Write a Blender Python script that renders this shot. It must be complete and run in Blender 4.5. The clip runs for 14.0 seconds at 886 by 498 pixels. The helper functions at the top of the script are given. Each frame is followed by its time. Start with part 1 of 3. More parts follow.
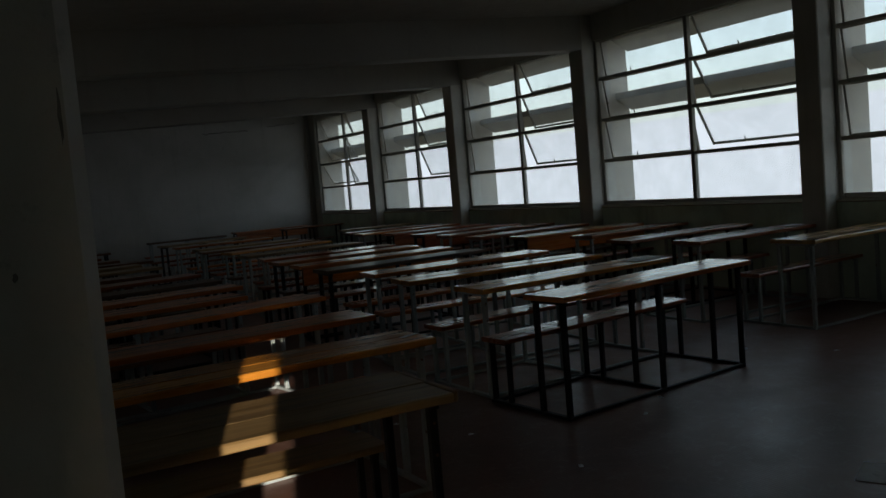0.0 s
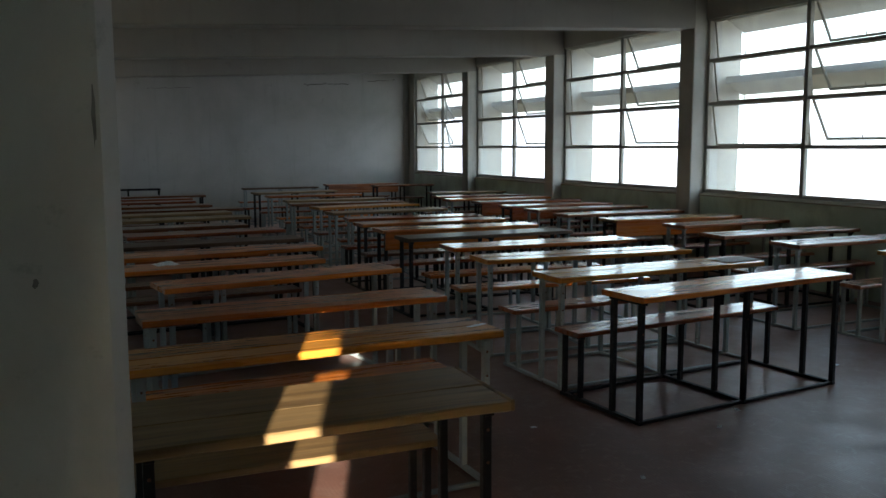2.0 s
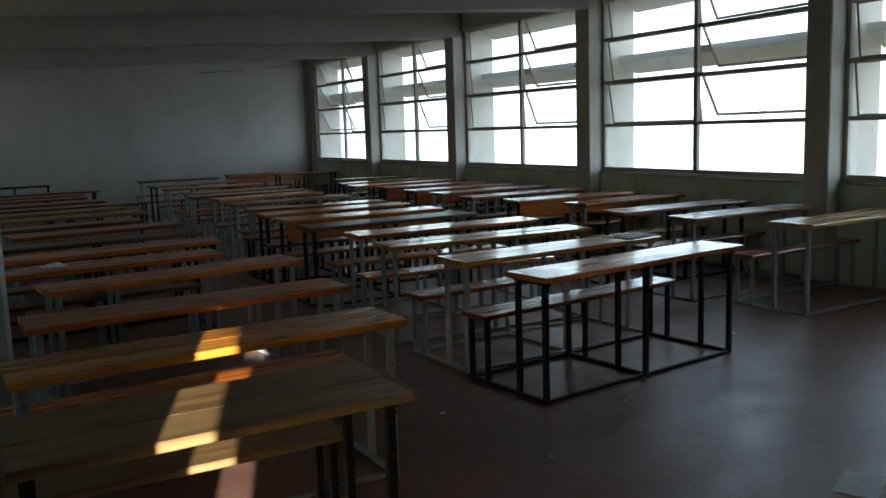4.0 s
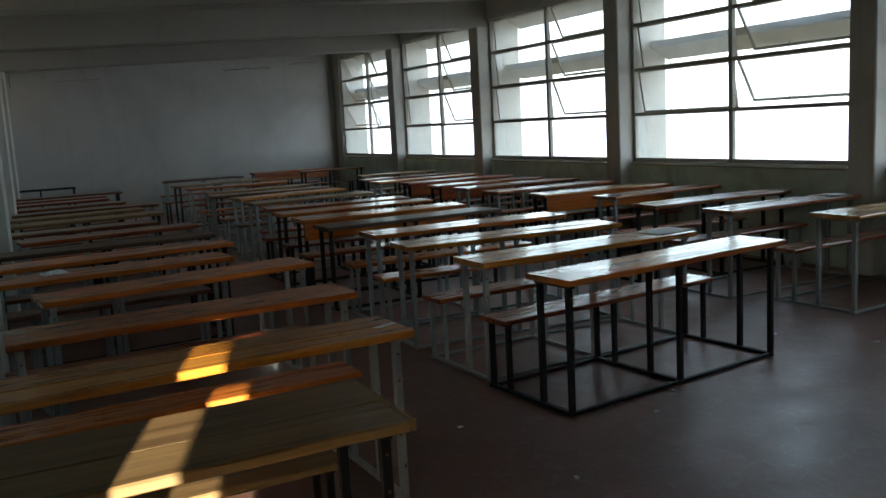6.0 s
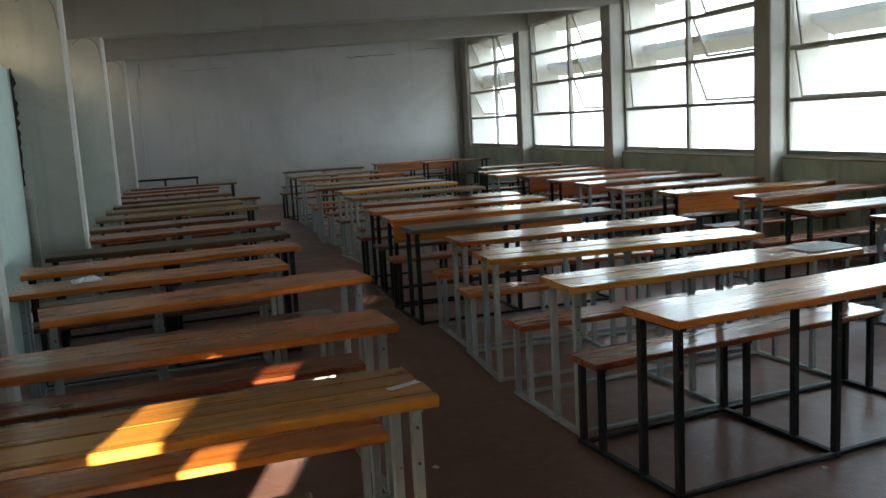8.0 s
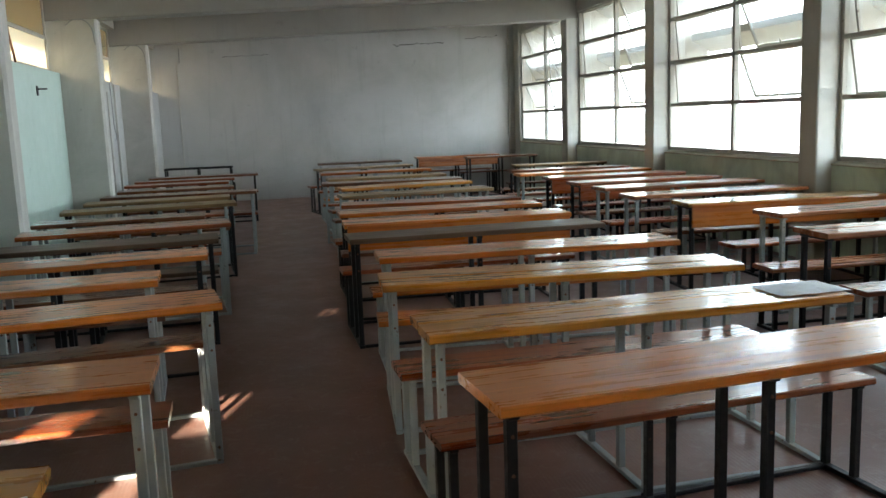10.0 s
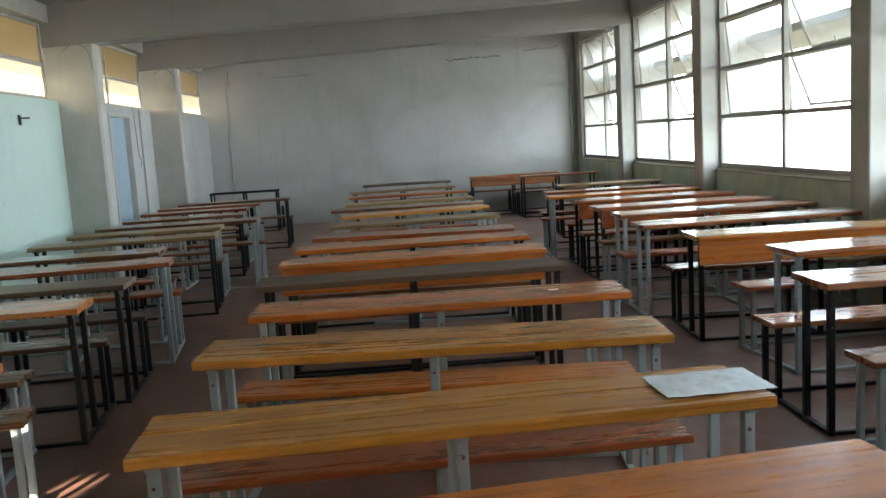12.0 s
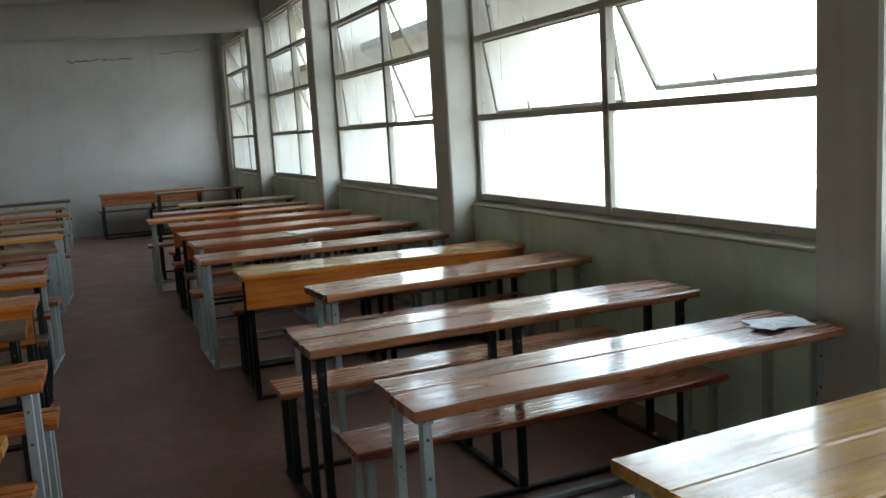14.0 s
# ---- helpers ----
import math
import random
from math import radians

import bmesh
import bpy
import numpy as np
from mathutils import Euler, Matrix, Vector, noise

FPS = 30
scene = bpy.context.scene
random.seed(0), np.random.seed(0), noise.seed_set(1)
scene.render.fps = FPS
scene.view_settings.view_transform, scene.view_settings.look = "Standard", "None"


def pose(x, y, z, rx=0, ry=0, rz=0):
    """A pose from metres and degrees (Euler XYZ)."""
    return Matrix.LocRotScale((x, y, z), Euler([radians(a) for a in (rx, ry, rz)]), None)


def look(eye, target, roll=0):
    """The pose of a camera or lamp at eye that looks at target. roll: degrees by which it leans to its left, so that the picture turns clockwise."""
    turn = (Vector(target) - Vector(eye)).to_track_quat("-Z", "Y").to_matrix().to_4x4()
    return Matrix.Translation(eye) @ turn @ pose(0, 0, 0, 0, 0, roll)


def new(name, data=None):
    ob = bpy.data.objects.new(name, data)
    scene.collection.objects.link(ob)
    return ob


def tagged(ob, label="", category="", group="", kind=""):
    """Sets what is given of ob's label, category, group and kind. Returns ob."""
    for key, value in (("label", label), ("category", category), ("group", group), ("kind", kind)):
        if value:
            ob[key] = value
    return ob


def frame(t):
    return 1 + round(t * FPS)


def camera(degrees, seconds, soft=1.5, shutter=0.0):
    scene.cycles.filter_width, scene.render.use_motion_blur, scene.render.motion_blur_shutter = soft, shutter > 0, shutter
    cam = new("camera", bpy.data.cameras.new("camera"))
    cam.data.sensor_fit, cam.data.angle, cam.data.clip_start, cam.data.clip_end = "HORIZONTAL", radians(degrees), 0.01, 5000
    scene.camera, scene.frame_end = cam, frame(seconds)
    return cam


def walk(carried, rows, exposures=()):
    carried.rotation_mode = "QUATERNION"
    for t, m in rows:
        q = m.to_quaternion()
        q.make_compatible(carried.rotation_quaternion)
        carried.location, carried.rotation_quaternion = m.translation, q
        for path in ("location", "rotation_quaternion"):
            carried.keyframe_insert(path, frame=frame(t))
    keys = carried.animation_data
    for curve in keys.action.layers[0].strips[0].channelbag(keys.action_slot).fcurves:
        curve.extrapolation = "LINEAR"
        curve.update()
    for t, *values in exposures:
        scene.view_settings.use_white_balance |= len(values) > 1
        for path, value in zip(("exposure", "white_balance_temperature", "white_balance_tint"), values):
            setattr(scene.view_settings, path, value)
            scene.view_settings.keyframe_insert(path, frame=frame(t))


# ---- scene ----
cam = camera(54.8, 14.0)
PATH = [
    (0, (0.696, 1.307, 1.497), (1.674, 3.044, 1.34), -4.9),
    (0.5, (0.749, 1.363, 1.522), (1.562, 3.184, 1.366), -2.6),
    (1, (0.79, 1.385, 1.534), (1.563, 3.222, 1.368), -2.5),
    (1.5, (0.821, 1.409, 1.567), (1.587, 3.244, 1.354), -1.4),
    (2, (0.832, 1.409, 1.608), (1.615, 3.234, 1.369), -0.2),
    (2.5, (0.846, 1.415, 1.612), (1.674, 3.217, 1.353), 1.1),
    (3, (0.874, 1.43, 1.62), (1.771, 3.195, 1.34), 0.7),
    (5.5, (1.013, 1.527, 1.603), (1.987, 3.254, 1.343), -4.0),
    (6, (1.164, 1.704, 1.603), (2.062, 3.467, 1.313), -3.1),
    (6.5, (1.282, 1.852, 1.591), (2.161, 3.625, 1.298), -3.2),
    (7, (1.391, 2.025, 1.588), (2.221, 3.818, 1.276), -4.4),
    (7.5, (1.645, 2.257, 1.583), (2.332, 4.11, 1.276), -2.3),
    (8, (1.926, 2.518, 1.568), (2.515, 4.406, 1.272), -3.2),
    (10.5, (3.484, 3.315, 1.533), (3.793, 5.267, 1.228), -1.5),
    (11, (3.799, 3.497, 1.552), (3.997, 5.464, 1.251), -1.8),
    (11.5, (4.064, 3.717, 1.524), (4.148, 5.695, 1.235), -2.5),
    (12, (4.392, 3.931, 1.537), (4.52, 5.91, 1.278), -3.4),
    (12.5, (4.738, 4.036, 1.549), (4.886, 6.015, 1.306), -3.5),
    (13, (5.058, 4.216, 1.534), (5.371, 6.17, 1.245), -2.9),
    (13.5, (5.353, 4.478, 1.533), (5.903, 6.382, 1.262), -3.0),
    (14, (5.704, 4.744, 1.525), (6.474, 6.569, 1.246), -3.4),
]
EXPOSURES = [(0.0, 0.3, 6400, 10), (0.5, 0.82, 6250, 10), (1.5, 2.05, 6200, 10), (3.0, 2.55, 6100, 10), (5.5, 1.52, 6100, 10), (6.0, 2.4, 6250, 10), (6.5, 2.8, 6250, 10), (7.5, 3.2, 6400, 10), (8.0, 3.35, 6400, 10), (10.5, 4.1, 6500, 10), (11.0, 4.15, 6500, 10), (13.2, 3.98, 6450, 10), (14.0, 3.45, 6500, 10)]
walk(cam, [(t, look(eye, target, roll)) for t, eye, target, roll in PATH], EXPOSURES)

# ---- daylight ----
SUN_WAY = Vector((1.0, 2.82, -0.455)).normalized()
world = bpy.data.worlds.new("sky")
scene.world = world
world.use_nodes = True
sky = world.node_tree.nodes.new("ShaderNodeTexSky")
sky.sky_type = "NISHITA"
sky.sun_disc = False
sky.sun_elevation = math.asin(-SUN_WAY.z)
sky.sun_rotation = math.atan2(-SUN_WAY.x, -SUN_WAY.y)
sky.dust_density = 2.0
# bright even haze over the clear sky
haze = world.node_tree.nodes.new("ShaderNodeBackground")
haze.inputs[0].default_value = (0.73, 0.89, 1.0, 1.0)
haze.inputs[1].default_value = 0.55
both = world.node_tree.nodes.new("ShaderNodeAddShader")
world.node_tree.links.new(sky.outputs[0], world.node_tree.nodes["Background"].inputs[0])
world.node_tree.nodes["Background"].inputs[1].default_value = 0.07
world.node_tree.links.new(world.node_tree.nodes["Background"].outputs[0], both.inputs[0])
world.node_tree.links.new(haze.outputs[0], both.inputs[1])
world.node_tree.links.new(both.outputs[0], world.node_tree.nodes["World Output"].inputs[0])
sun = new("sun", bpy.data.lights.new("sun", "SUN"))
sun.data.energy = 5.0
sun.data.angle = radians(0.5)
sun.data.color = (1.0, 0.90, 0.73)
sun.rotation_mode = "QUATERNION"
sun.rotation_quaternion = SUN_WAY.to_track_quat("-Z", "Y")


# ---- materials ----
def material(name):
    m = bpy.data.materials.new(name)
    m.use_nodes = True
    n = m.node_tree.nodes
    return m, n, m.node_tree.links, n["Principled BSDF"]


def mapped(n, l, scale, space="Object", spread=0.0):
    tc = n.new("ShaderNodeTexCoord")
    mp = n.new("ShaderNodeMapping")
    mp.inputs["Scale"].default_value = scale
    l.new(tc.outputs[space], mp.inputs["Vector"])
    if spread:
        oi = n.new("ShaderNodeObjectInfo")
        mul = n.new("ShaderNodeMath")
        mul.operation = "MULTIPLY"
        mul.inputs[1].default_value = spread
        l.new(oi.outputs["Random"], mul.inputs[0])
        l.new(mul.outputs[0], mp.inputs["Location"])
    return mp.outputs[0]


def noise_tex(n, l, vec, scale, detail=4.0, rough=0.55, distort=0.0):
    t = n.new("ShaderNodeTexNoise")
    t.inputs["Scale"].default_value = scale
    t.inputs["Detail"].default_value = detail
    t.inputs["Roughness"].default_value = rough
    t.inputs["Distortion"].default_value = distort
    l.new(vec, t.inputs["Vector"])
    return t.outputs["Fac"]


def ramp(n, l, fac, stops):
    r = n.new("ShaderNodeValToRGB")
    while len(r.color_ramp.elements) < len(stops):
        r.color_ramp.elements.new(0.5)
    for e, (p, c) in zip(r.color_ramp.elements, stops):
        e.position = p
        e.color = (*c, 1.0) if len(c) == 3 else c
    l.new(fac, r.inputs[0])
    return r.outputs[0]


def mixed(n, l, fac, a, b, mode="MIX"):
    m = n.new("ShaderNodeMix")
    m.data_type = "RGBA"
    m.blend_type = mode
    for sock, v in ((m.inputs["Factor"], fac), (m.inputs["A"], a), (m.inputs["B"], b)):
        if isinstance(v, (int, float)):
            sock.default_value = v
        elif isinstance(v, tuple):
            sock.default_value = (*v, 1.0)
        else:
            l.new(v, sock)
    return m.outputs["Result"]


def bumped(n, l, p, height, strength, distance=0.002):
    b = n.new("ShaderNodeBump")
    b.inputs["Strength"].default_value = strength
    b.inputs["Distance"].default_value = distance
    l.new(height, b.inputs["Height"])
    l.new(b.outputs[0], p.inputs["Normal"])


def grey(v):
    return (v, v, v)


def wood(name, dark, light, rough=0.28, worn=0.10):
    m, n, l, p = material(name)
    mean = tuple((a + b) / 2 for a, b in zip(dark, light))
    # broad figure along the board, fine fibres, long dark streaks
    g = noise_tex(n, l, mapped(n, l, (0.55, 13, 13), spread=37.0), 1.5, 5, 0.55, 0.25)
    col = ramp(n, l, g, [(0.34, tuple(c * 0.84 for c in dark)), (0.47, mean), (0.66, light)])
    fine = noise_tex(n, l, mapped(n, l, (2.2, 150, 150), spread=11.0), 1.0, 3)
    col = mixed(n, l, 0.28, col, ramp(n, l, fine, [(0.32, grey(0.55)), (0.66, grey(1.0))]), "MULTIPLY")
    streak = noise_tex(n, l, mapped(n, l, (0.8, 42, 42), spread=71.0), 1.0, 3, 0.5)
    col = mixed(n, l, ramp(n, l, streak, [(0.60, grey(0)), (0.74, grey(0.20))]), col, tuple(c * 0.5 for c in dark))
    # knots
    vor = n.new("ShaderNodeTexVoronoi")
    l.new(mapped(n, l, (1.1, 4.0, 4.0), spread=23.0), vor.inputs["Vector"])
    vor.inputs["Scale"].default_value = 1.0
    knot = ramp(n, l, vor.outputs["Distance"], [(0.03, grey(0.85)), (0.10, grey(0.0))])
    col = mixed(n, l, knot, col, tuple(c * 0.3 for c in dark))
    # dirt and wear patches
    w = noise_tex(n, l, mapped(n, l, (1.5, 4.0, 4.0), spread=51.0), 2.2, 5, 0.65)
    col = mixed(n, l, ramp(n, l, w, [(0.52, grey(0.0)), (0.72, grey(worn))]), col, (0.075, 0.06, 0.045))
    # one board differs a little from the next
    oi = n.new("ShaderNodeObjectInfo")
    tone = ramp(n, l, oi.outputs["Random"], [(0.0, (0.76, 0.72, 0.70)), (1.0, (1.14, 1.14, 1.12))])
    col = mixed(n, l, 1.0, col, tone, "MULTIPLY")
    l.new(col, p.inputs["Base Color"])
    # varnish worn thin in streaks and patches
    gloss = mixed(n, l, 0.5, w, streak)
    l.new(ramp(n, l, gloss, [(0.38, grey(rough)), (0.62, grey(min(1.0, rough + 0.16)))]), p.inputs["Roughness"])
    l.new(ramp(n, l, gloss, [(0.40, grey(0.8 if rough < 0.25 else 0.15)), (0.66, grey(0.12))]), p.inputs["Coat Weight"])
    p.inputs["Coat Roughness"].default_value = 0.11
    p.inputs["Specular IOR Level"].default_value = 0.5
    bumped(n, l, p, mixed(n, l, 0.5, g, fine), 0.22, 0.0012)
    return m


WOODS = {
    "yellow": wood("yellow_pine", (0.48, 0.170, 0.018), (0.68, 0.295, 0.042), rough=0.22),
    "orange": wood("orange_pine", (0.46, 0.118, 0.014), (0.67, 0.210, 0.032), rough=0.22),
    "red": wood("red_brown_wood", (0.22, 0.046, 0.011), (0.35, 0.092, 0.024), rough=0.22),
    "brown": wood("brown_wood", (0.13, 0.042, 0.014), (0.22, 0.084, 0.030), rough=0.22),
    "dark": wood("dark_worn_wood", (0.072, 0.040, 0.022), (0.125, 0.074, 0.040), rough=0.42),
    "olive": wood("weathered_wood", (0.21, 0.127, 0.050), (0.35, 0.228, 0.095), rough=0.36, worn=0.4),
    "pale": wood("pale_pine", (0.40, 0.200, 0.042), (0.58, 0.340, 0.095), rough=0.2),
    "blond": wood("worn_red_pine", (0.25, 0.080, 0.030), (0.40, 0.155, 0.066), rough=0.2),
}
WOOD_WORDS = {"yellow": "varnished yellow pine", "orange": "varnished orange pine", "red": "red-brown varnished wood",
              "brown": "brown stained wood", "dark": "dark worn wood", "olive": "weathered grey-yellow wood",
              "pale": "pale varnished pine", "blond": "scuffed reddish pine"}


def enamel(name, base, chip, rough=0.4):
    m, n, l, p = material(name)
    vec = mapped(n, l, (1, 1, 1), spread=19.0)
    a = noise_tex(n, l, vec, 26, 4, 0.6)
    b = noise_tex(n, l, vec, 4, 3)
    col = mixed(n, l, ramp(n, l, b, [(0.35, grey(0)), (0.7, grey(0.6))]), base, tuple(c * 0.7 for c in base))
    col = mixed(n, l, ramp(n, l, a, [(0.66, grey(0)), (0.71, grey(1))]), col, chip)
    l.new(col, p.inputs["Base Color"])
    l.new(ramp(n, l, a, [(0.4, grey(rough)), (0.75, grey(rough + 0.3))]), p.inputs["Roughness"])
    p.inputs["Specular IOR Level"].default_value = 0.3
    bumped(n, l, p, a, 0.2, 0.001)
    return m


BLACK = enamel("black_enamel", (0.010, 0.010, 0.012), (0.05, 0.035, 0.03), 0.42)
GREY = enamel("grey_enamel", (0.33, 0.365, 0.37), (0.13, 0.085, 0.06), 0.45)
FRAME = enamel("window_frame_paint", (0.45, 0.43, 0.375), (0.12, 0.07, 0.04), 0.5)
SILL_PAINT = enamel("sill_paint", (0.36, 0.325, 0.245), (0.10, 0.07, 0.04), 0.6)
RUST = enamel("rusty_steel", (0.16, 0.075, 0.045), (0.06, 0.03, 0.02), 0.6)


def plaster(name, base, stain, scale=1.0, mark=0.35, rough=0.6):
    m, n, l, p = material(name)
    vec = mapped(n, l, (1, 1, 1))
    big = noise_tex(n, l, vec, 0.55 * scale, 6, 0.62, 0.6)
    col = mixed(n, l, ramp(n, l, big, [(0.42, grey(0)), (0.75, grey(mark))]), base, stain)
    spot = noise_tex(n, l, vec, 6.5 * scale, 5, 0.7)
    col = mixed(n, l, ramp(n, l, spot, [(0.64, grey(0)), (0.78, grey(mark * 0.5))]), col, tuple(c * 0.35 for c in stain))
    streak = noise_tex(n, l, mapped(n, l, (7, 7, 0.5)), 1.0, 4, 0.6)
    col = mixed(n, l, ramp(n, l, streak, [(0.55, grey(0)), (0.8, grey(mark * 0.6))]), col, stain)
    l.new(col, p.inputs["Base Color"])
    fine = noise_tex(n, l, vec, 60, 4, 0.6)
    l.new(ramp(n, l, spot, [(0.3, grey(rough - 0.12)), (0.7, grey(rough + 0.15))]), p.inputs["Roughness"])
    bumped(n, l, p, fine, 0.3, 0.003)
    return m


WALL_WHITE = plaster("grey_white_plaster", (0.475, 0.475, 0.462), (0.28, 0.275, 0.255), 0.8, 0.7)
WALL_MINT = plaster("mint_gloss_paint", (0.53, 0.66, 0.60), (0.42, 0.52, 0.46), 1.0, 0.5, 0.42)
WALL_GREEN = plaster("green_scuffed_paint", (0.56, 0.66, 0.55), (0.31, 0.37, 0.30), 3.2, 0.85, 0.5)
COLUMN = plaster("column_paint", (0.51, 0.502, 0.46), (0.30, 0.285, 0.245), 1.6, 0.8)
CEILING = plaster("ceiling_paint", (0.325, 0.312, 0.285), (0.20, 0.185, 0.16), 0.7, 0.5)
CONCRETE = plaster("outside_concrete", (0.52, 0.49, 0.42), (0.36, 0.33, 0.27), 1.2, 0.6, 0.8)
DOOR_BLUE = plaster("blue_grey_door_paint", (0.36, 0.46, 0.55), (0.25, 0.31, 0.36), 2.0, 0.5, 0.45)


def floor_paint():
    m, n, l, p = material("red_brown_floor_paint")
    vec = mapped(n, l, (1, 1, 1))
    big = noise_tex(n, l, vec, 0.7, 6, 0.65, 0.8)
    col = ramp(n, l, big, [(0.3, (0.135, 0.063, 0.046)), (0.55, (0.200, 0.098, 0.072)), (0.75, (0.26, 0.148, 0.113))])
    dust = noise_tex(n, l, vec, 3.1, 6, 0.7)
    col = mixed(n, l, ramp(n, l, dust, [(0.5, grey(0)), (0.75, grey(0.45))]), col, (0.23, 0.175, 0.148))
    scuff = noise_tex(n, l, vec, 11, 5, 0.75, 1.2)
    col = mixed(n, l, ramp(n, l, scuff, [(0.52, grey(0)), (0.66, grey(0.4))]), col, (0.28, 0.20, 0.165))
    speck = noise_tex(n, l, vec, 38, 3, 0.6)
    col = mixed(n, l, ramp(n, l, speck, [(0.68, grey(0)), (0.74, grey(0.5))]), col, (0.05, 0.03, 0.025))
    l.new(col, p.inputs["Base Color"])
    l.new(ramp(n, l, dust, [(0.3, grey(0.30)), (0.7, grey(0.50))]), p.inputs["Roughness"])
    p.inputs["Specular IOR Level"].default_value = 0.42
    wv = n.new("ShaderNodeTexWave")
    wv.wave_type = "BANDS"
    wv.bands_direction = "X"
    wv.inputs["Scale"].default_value = 16.0
    wv.inputs["Distortion"].default_value = 2.2
    wv.inputs["Detail"].default_value = 3.0
    l.new(vec, wv.inputs["Vector"])
    worn = ramp(n, l, noise_tex(n, l, vec, 1.7, 5, 0.7), [(0.38, grey(0.15)), (0.56, grey(0.97))])
    h = mixed(n, l, worn, wv.outputs["Color"], noise_tex(n, l, vec, 9, 5, 0.6))
    bumped(n, l, p, h, 0.32, 0.002)
    return m


FLOOR = floor_paint()


def window_glass(name, least, most, film=(0.8, 0.84, 0.84)):
    m, n, l, p = material(name)
    out = n["Material Output"]
    tr = n.new("ShaderNodeBsdfTransparent")
    gl = n.new("ShaderNodeBsdfGlossy")
    gl.inputs["Roughness"].default_value = 0.06
    df = n.new("ShaderNodeBsdfTranslucent")
    df.inputs["Color"].default_value = (*film, 1)
    lw = n.new("ShaderNodeLayerWeight")
    lw.inputs[0].default_value = 0.5
    fr = n.new("ShaderNodeMath")
    fr.operation = "POWER"
    fr.inputs[1].default_value = 4.0
    l.new(lw.outputs["Facing"], fr.inputs[0])
    vec = mapped(n, l, (1, 1, 1), spread=9.0)
    d = noise_tex(n, l, vec, 2.4, 5, 0.7)
    m1 = n.new("ShaderNodeMixShader")
    l.new(ramp(n, l, d, [(0.3, grey(least)), (0.75, grey(most))]), m1.inputs[0])
    l.new(tr.outputs[0], m1.inputs[1])
    l.new(df.outputs[0], m1.inputs[2])
    m2 = n.new("ShaderNodeMixShader")
    l.new(fr.outputs[0], m2.inputs[0])
    l.new(m1.outputs[0], m2.inputs[1])
    l.new(gl.outputs[0], m2.inputs[2])
    l.new(m2.outputs[0], out.inputs[0])
    return m


GLASS = window_glass("window_glass", 0.06, 0.18)
OLD_GLASS = window_glass("yellowed_glass", 0.94, 0.975, (0.27, 0.225, 0.150))
PALE_GLASS = window_glass("dusty_pale_glass", 0.92, 0.965, (0.50, 0.47, 0.40))


def plain(name, base, rough=0.7, scale=8.0, var=0.15):
    m, n, l, p = material(name)
    f = noise_tex(n, l, mapped(n, l, (1, 1, 1), spread=5.0), scale, 4, 0.6)
    l.new(mixed(n, l, ramp(n, l, f, [(0.35, grey(0)), (0.7, grey(1))]), base, tuple(c * (1 - var) for c in base)), p.inputs["Base Color"])
    p.inputs["Roughness"].default_value = rough
    bumped(n, l, p, f, 0.3, 0.002)
    return m


PAPER = plain("paper", (0.88, 0.91, 0.94), 0.7, 12, 0.08)
INK = plain("grey_ink", (0.42, 0.44, 0.47), 0.7, 30, 0.2)
GROUND = plain("dusty_ground", (0.15, 0.125, 0.085), 0.95, 0.6, 0.35)
PIPE = plain("pipe_paint", (0.30, 0.31, 0.30), 0.5, 8, 0.2)
DARK_LINE = plain("crack_shadow", (0.05, 0.045, 0.04), 0.9, 20, 0.3)


# ---- building blocks ----
def box(bm, x0, x1, y0, y1, z0, z1):
    v = [bm.verts.new((x, y, z)) for x in (x0, x1) for y in (y0, y1) for z in (z0, z1)]
    for f in ((0, 1, 3, 2), (4, 6, 7, 5), (0, 4, 5, 1), (2, 3, 7, 6), (0, 2, 6, 4), (1, 5, 7, 3)):
        bm.faces.new([v[i] for i in f])
    return v


def mesh_of(bm, name, mat, bevel=0.0, segments=1):
    if bevel:
        bmesh.ops.bevel(bm, geom=bm.edges[:], offset=bevel, segments=segments, affect="EDGES", profile=0.7)
    bmesh.ops.recalc_face_normals(bm, faces=bm.faces)
    me = bpy.data.meshes.new(name)
    bm.to_mesh(me)
    bm.free()
    me.materials.append(mat)
    return me


def part(name, bm, mat, parent=None, label="", bevel=0.0, segments=1):
    ob = new(name, mesh_of(bm, name, mat, bevel, segments))
    ob.parent = parent
    return tagged(ob, label)


BAR_CACHE = {}


def bar(name, size, at, mat, parent, bevel=0.003, label=""):
    """A bevelled bar of that size, centred on its foot at that place of its parent; alike bars share one mesh."""
    key = (name, tuple(round(s, 4) for s in size), mat.name, bevel)
    if key not in BAR_CACHE:
        bm = bmesh.new()
        sx, sy, sz = size
        box(bm, -sx / 2, sx / 2, -sy / 2, sy / 2, 0, sz)
        BAR_CACHE[key] = mesh_of(bm, name, mat, bevel)
    ob = new(name, BAR_CACHE[key])
    ob.parent = parent
    ob.location = at
    return tagged(ob, label)


def structure(name, label, category, boxes, mat, bevel=0.0):
    bm = bmesh.new()
    for b in boxes:
        box(bm, *b)
    return tagged(part(name, bm, mat, bevel=bevel), label, category, kind="structure")


# ---- the hall ----
FAR, BACK = 21.0, -3.0
WIN_X = 8.40            # plane of the window frames
BAYS = [20.62, 17.23, 13.86, 10.37, 6.80, 3.40, 0.0]   # far end of each window
COL_W = 0.28
FINS = [21.0, 17.25, 13.85, 10.45, 7.05, 2.85, 0.05]     # near face of each fin
FIN_T = 0.22
RAILS = [1.02, 1.585, 2.135, 2.685, 3.20]


def soffit(x):
    return 2.79 + 0.043 * (x - 1.3)


def nose_x(y):
    return 0.857 + 0.0320 * y - (0.05 if y < 3.2 else 0.0)


